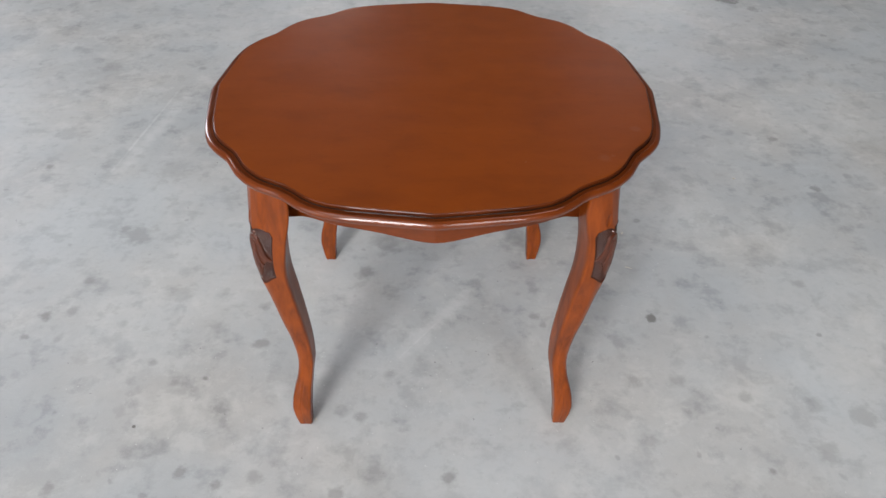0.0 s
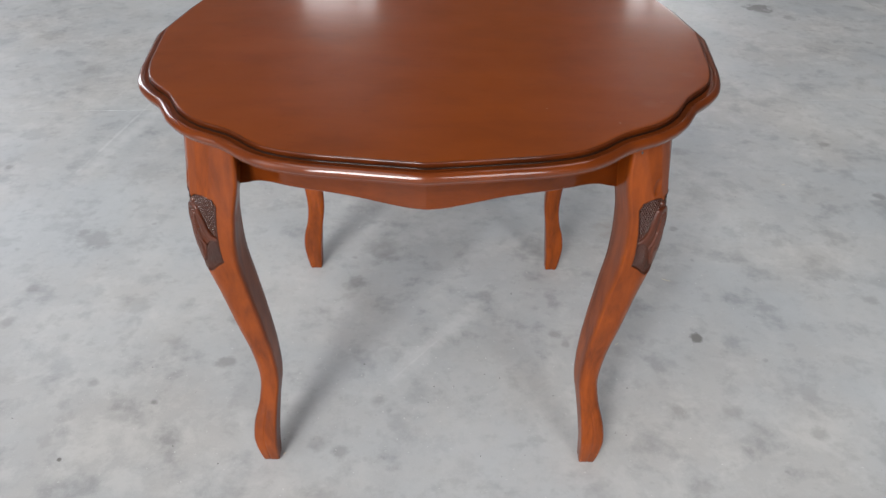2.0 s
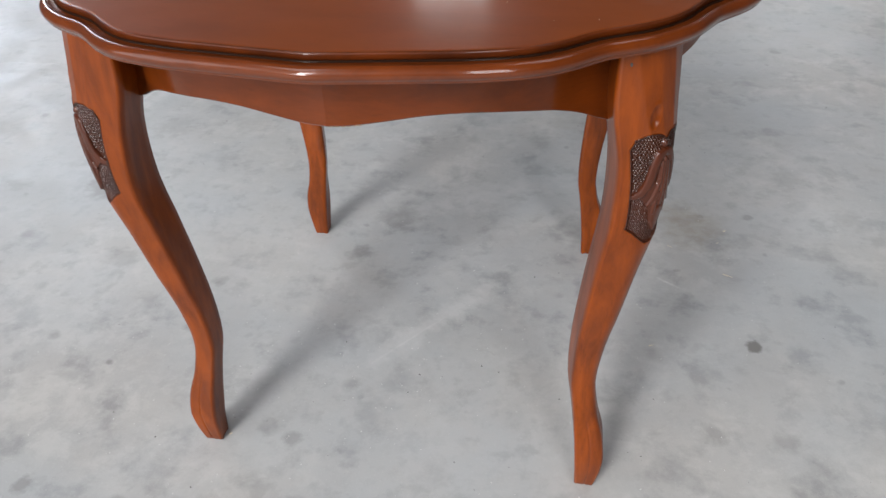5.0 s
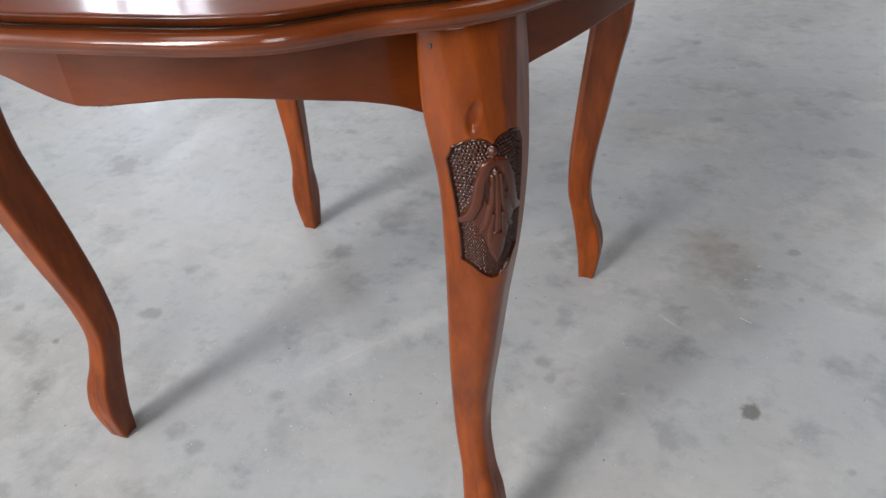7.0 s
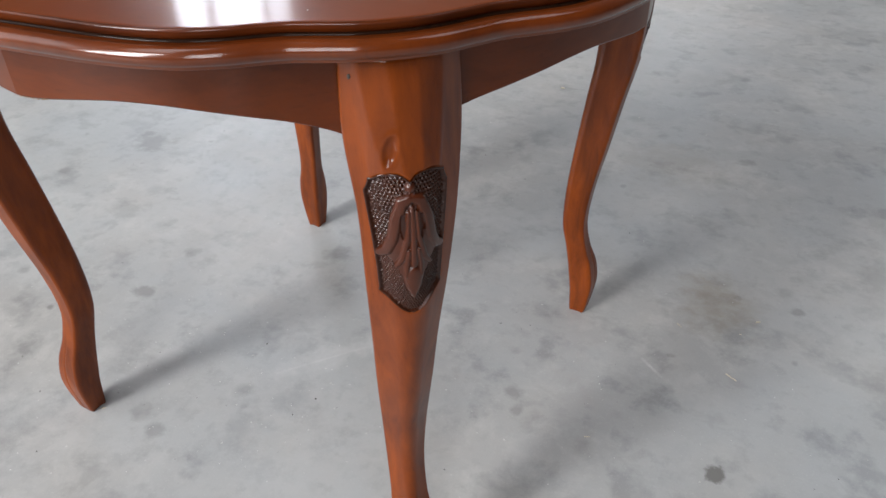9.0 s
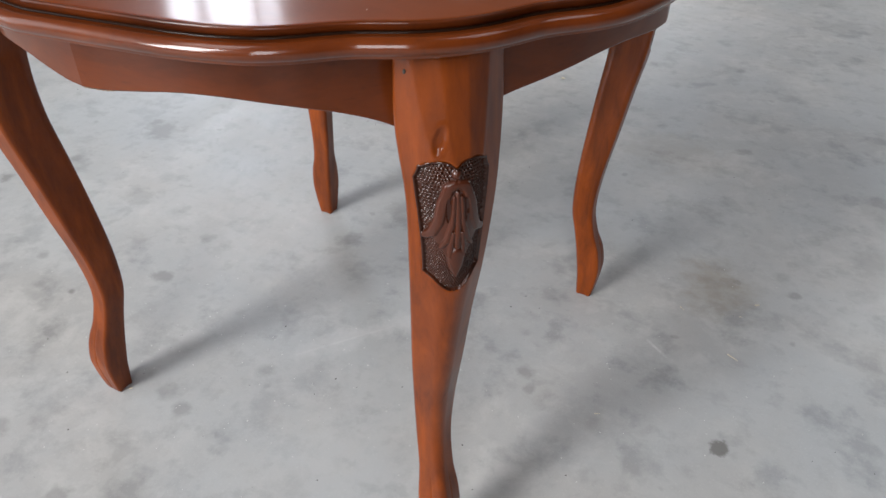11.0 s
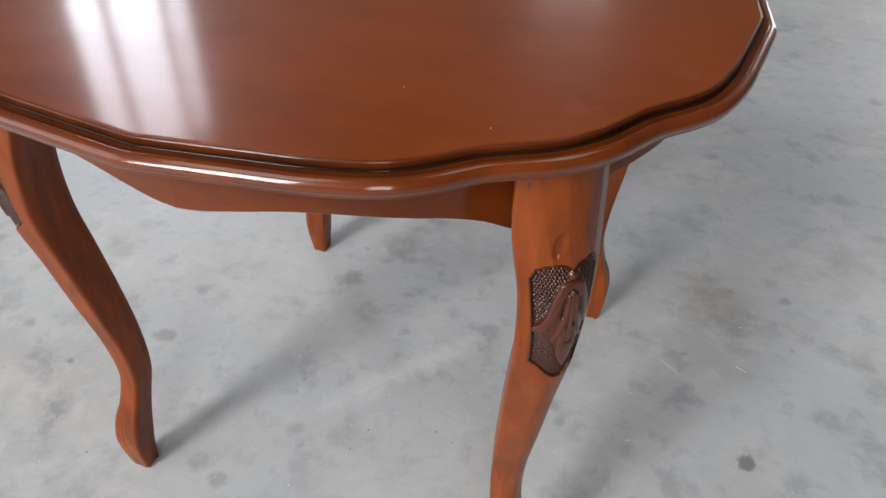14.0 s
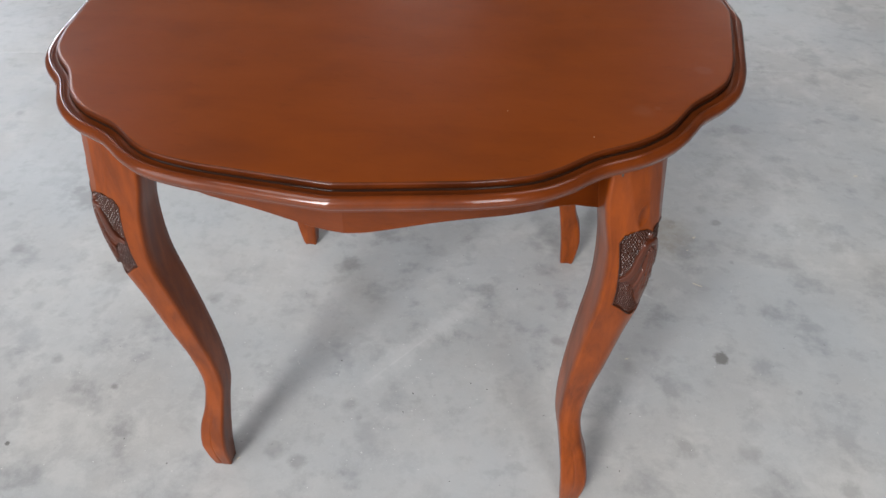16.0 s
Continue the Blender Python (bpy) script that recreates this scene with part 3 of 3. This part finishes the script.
def leaf_height(z, w):
    """Relief of the carved leaf, 0 to 1: rounded strokes with cuts between them."""
    u, d = abs(w), LEAF_TOP - z
    if d < -0.016 or d > 0.105:
        return 0.0
    best = max(0.0, 1 - ((u * u + (d + 0.0092) ** 2) / 0.0052**2)) ** 0.5
    # the pierced eye between the outer lobe and the middle strands
    if ((u - 0.0086) / 0.0027) ** 2 + ((d - 0.026) / 0.013) ** 2 < 1:
        return 0.02
    for stroke in DENSE:
        for a, b, r in stroke:
            q = ((u - a) ** 2 + (d - b) ** 2) / (r * r)
            if q < 1:
                best = max(best, (1 - q * q) ** 0.5)
    return max(best, min(0.5, (body_half(d) - u) / 0.0012 * 0.5))


def carving_mesh():
    """The shield's sunk ground, stippled by a punch, with the raised leaf."""
    verts, faces, index, raised = [], [], {}, set()
    across, up = 160, 270
    wmax, zlo, zhi, rim = 0.049, 0.4945, 0.6535, 0.0013
    for b in range(up + 1):
        for a in range(across + 1):
            z, w = zlo + (zhi - zlo) * b / up, -wmax + 2 * wmax * a / across
            inner = inside_shield(z, w)
            if inner < -rim - 0.0008:
                continue
            for _ in range(3):
                if inner < -rim:
                    gz, gw = (inside_shield(z + 1e-5, w) - inner) * 1e5, (inside_shield(z, w + 1e-5) - inner) * 1e5
                    step = (-rim - inner) / max(gz * gz + gw * gw, 0.2)
                    z, w = z + step * gz, w + step * gw
                    inner = inside_shield(z, w)
            wall_down = min(1.0, max(0.0, inner / 0.0014))
            p, n = knee(z, w)
            pitch = 0.0038 if z > 0.565 else 0.0027
            row = math.floor(z / (pitch * 0.87))
            cu = (w / pitch + 0.5 * (row % 2) + 0.4 * noise.noise((w * 170, z * 170, 3))) % 1 - 0.5
            cv = (z / (pitch * 0.87)) % 1 - 0.5
            dimple = max(0.0, 1 - (cu * cu + cv * cv) * 4.6)
            leaf = leaf_height(z, w)
            ground = -0.0038 + 0.0022 * dimple * (0.7 + 0.7 * noise.noise((w * 300, z * 300, 0)))
            level = ground if leaf == 0.0 else -0.0044 + 0.0054 * leaf
            lip = 0.00035 * min(1.0, (inner + rim) / 0.0008)
            q = p + n * (lip * (1 - wall_down) + level * wall_down)
            index[a, b] = len(verts)
            if leaf > 0.0 and inner > 0.0014:
                raised.add((a, b))
            verts.append((q.x - LEG_MID, q.y - LEG_MID, z))
    leaf_faces = []
    for b in range(up):
        for a in range(across):
            q = [(a, b), (a, b + 1), (a + 1, b + 1), (a + 1, b)]
            if all(c in index for c in q):
                (leaf_faces if all(c in raised for c in q) else faces).append(tuple(index[c] for c in q))
    return (verts, faces), used(verts, leaf_faces)


def used(verts, faces):
    """Only the places that the faces stand on."""
    order = {k: n for n, k in enumerate(sorted({k for q in faces for k in q}))}
    return [verts[k] for k in order], [tuple(order[k] for k in q) for q in faces]


leg_v, leg_f = leg_mesh()
(carve_v, carve_f), (leaf_v, leaf_f) = carving_mesh()
carve_v, carve_f = used(carve_v, carve_f)
leg_data = None
for turn, x, y in ((0, 1, 1), (90, -1, 1), (180, -1, -1), (270, 1, -1)):
    if leg_data is None:
        leg = mesh_object("leg", leg_v, leg_f, WOOD_LEG, table, label="orange-brown cabriole leg")
        carving = mesh_object("carving", carve_v, carve_f, GLAZE, leg, label="dark glazed leaf carving on stippled ground")
        leaf = mesh_object("leaf", leaf_v, leaf_f, LEAF, leg, label="brown rubbed leaf in relief")
        leg_data, carve_data, leaf_data = leg.data, carving.data, leaf.data
    else:
        leg = tagged(new("leg", leg_data), "orange-brown cabriole leg")
        leg.parent = table
        leaf = tagged(new("leaf", leaf_data), "brown rubbed leaf in relief")
        leaf.parent = leg
        carving = tagged(new("carving", carve_data), "dark glazed leaf carving on stippled ground")
        carving.parent = leg
    leg.matrix_local = pose(x * LEG_MID, y * LEG_MID, 0, 0, 0, turn)
    if turn == 270:
        # a dark plug in place of a nail hole, near one leg's front top
        back = pose(x * LEG_MID, y * LEG_MID, 0, 0, 0, turn).inverted()
        rings = [(0.0014, 0.0012), (0.0013, -0.0001), (0.0008, -0.0003), (0.0002, -0.0004)]
        v = [tuple(back @ Vector((0.3027 + a * math.cos(k * 0.6283), -leg_at(0.7205)[0] + out, 0.7205 + 1.5 * a * math.sin(k * 0.6283)))) for a, out in rings for k in range(10)]
        f = [(g * 10 + k, g * 10 + (k + 1) % 10, g * 10 + 10 + (k + 1) % 10, g * 10 + 10 + k) for g in range(3) for k in range(10)] + [tuple(range(30, 40))]
        mesh_object("nail_hole_plug", v, f, DIRT_AND_HOLE, leg, label="small dark plug in place of a nail hole")

# aprons: half plan (along the side, out from the middle), and the lower edge by the same places
APRON = [(0.0, 0.437, 0.6725), (0.025, 0.4335, 0.673), (0.06, 0.4265, 0.6765), (0.10, 0.4165, 0.680), (0.14, 0.404, 0.6795), (0.175, 0.390, 0.676), (0.205, 0.3715, 0.670), (0.23, 0.350, 0.662), (0.255, 0.327, 0.650), (0.275, 0.312, 0.638), (0.292, 0.303, 0.631)]


def spline(points, count):
    """Evenly spread places on a Catmull-Rom curve through points."""
    pts = [Vector(p) for p in points]
    pts = [2 * pts[0] - pts[1]] + pts + [2 * pts[-1] - pts[-2]]
    out = []
    for k in range(count + 1):
        s = k / count * (len(points) - 1)
        j = min(int(s), len(points) - 2)
        u = s - j
        a, b, c, d = pts[j : j + 4]
        out.append(0.5 * (2 * b + (c - a) * u + (2 * a - 5 * b + 4 * c - d) * u**2 + (3 * b - a - 3 * c + d) * u**3))
    return out


def apron(turn):
    half = spline(APRON, 48)
    line = [Vector((-p.x, p.y, p.z)) for p in reversed(half[1:])] + half
    thick, high = 0.02, 0.7385
    verts, faces, m = [], [], len(line)
    for k, p in enumerate(line):
        x, y, z = p
        b = 0.0016
        for dy, dz in ((0, high), (0, z + b), (-b, z), (-thick + b, z), (-thick, z + b), (-thick, high)):
            verts.append((x, y + dy, dz))
    for k in range(m - 1):
        for j in range(6):
            a, b = k * 6 + j, k * 6 + (j + 1) % 6
            faces.append((a, b, b + 6, a + 6))
    faces.append(tuple(reversed(range(6))))
    faces.append(tuple(range((m - 1) * 6, m * 6)))
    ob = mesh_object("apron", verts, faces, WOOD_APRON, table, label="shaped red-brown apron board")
    ob.matrix_local = pose(0, 0, 0, 0, 0, turn)
    for poly in ob.data.polygons:
        poly.use_smooth = abs(poly.normal.z) < 0.5
    middle = len(line) // 2
    for e in ob.data.edges:
        if all(q // 6 == middle for q in e.vertices):
            e.use_edge_sharp = True
    return ob


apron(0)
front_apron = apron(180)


def chipped_edge(parent, start, end):
    """A worn line of raw wood along the apron's lower edge."""
    chip_rng, verts = random.Random(9), []
    half = spline(APRON, 48)
    steps = 26
    for k in range(steps + 1):
        x = start + (end - start) * k / steps
        p = min(half, key=lambda q: abs(q.x - abs(x)))
        grow = max(0.0, math.sin(math.pi * k / steps)) ** 0.5
        verts += [(x, p.y + 0.0004, p.z + 0.0004 + grow * chip_rng.uniform(0.0002, 0.0015)), (x, p.y - 0.0009, p.z - 0.0004)]
    faces = [(2 * k, 2 * k + 1, 2 * k + 3, 2 * k + 2) for k in range(steps) if chip_rng.random() > 0.12]
    mesh_object("chipped_edge", verts, faces, CHIP, parent, smooth=False, label="pale chipped edge")


chipped_edge(front_apron, 0.006, -0.044)
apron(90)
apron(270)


# ---- debris on the floor and the table ----
def sliver(x, y, angle, length, width):
    verts, faces = [], []
    box(verts, faces, (-length / 2, -width / 2, 0), (length / 2, width / 2, width * 0.5))
    verts = [(a, b * (0.35 if a > 0 else 1.0) + 0.12 * width * math.sin(a * 300), c * (0.6 if a > 0 else 1)) for a, b, c in verts]
    ob = mesh_object("wood_splinter", verts, faces, SPLINTER, smooth=False)
    ob.matrix_world = pose(x, y, 0.0, 0, 0, angle)
    tagged(ob, "pale raw wood splinter lying on the concrete floor", "splinter", "splinters on the floor")


for x, y, angle, length, width in ((0.620, 0.259, -24, 0.022, 0.0024), (0.505, 0.354, -40, 0.013, 0.0016), (0.636, 0.434, 35, 0.009, 0.0035), (0.613, 0.382, 20, 0.005, 0.0022),
                                   (0.443, 0.013, 25, 0.010, 0.0020), (1.114, 0.755, 10, 0.011, 0.0035), (-0.096, 1.297, 15, 0.012, 0.008), (-0.292, -0.316, 40, 0.006, 0.003)):
    sliver(x, y, angle, length, width)

rng = random.Random(4)


def grit(name, places, size, mat, label):
    verts, faces = [], []
    for x, y, z in places:
        s = size * rng.uniform(0.5, 1.5)
        n = len(verts)
        a = rng.uniform(0, 6.28)
        for k in range(4):
            verts.append((x + s * math.cos(a + k * 1.57) * rng.uniform(0.5, 1), y + s * math.sin(a + k * 1.57) * rng.uniform(0.5, 1), z))
        verts.append((x, y, z + s * 0.6))
        faces += [(n + k, n + (k + 1) % 4, n + 4) for k in range(4)]
    return tagged(mesh_object(name, verts, faces, mat, smooth=False), label, "grit", kind="stuff")


grit("floor_grit", [(rng.gauss(0, 0.75), rng.gauss(0, 0.6), 0.0) for _ in range(420)], 0.0015, CRUMB, "white grit and sawdust crumbs on the concrete")
grit("pale_crumbs", [(rng.gauss(-0.12, 0.18), rng.gauss(-0.18, 0.14), 0.0) for _ in range(110)], 0.0015, CRUMB, "pale crumbs scattered on the concrete under the table")
grit("floor_dirt", [(rng.gauss(0, 0.9), rng.gauss(0.1, 0.7), 0.0) for _ in range(90)], 0.0016, DIRT_AND_HOLE, "dark dirt crumbs on the concrete")
grit("table_dust", [(0.171, -0.309, TOP), (0.267, -0.354, TOP), (0.223, -0.363, TOP)], 0.0007, SPLINTER, "pale dust specks on the tabletop")
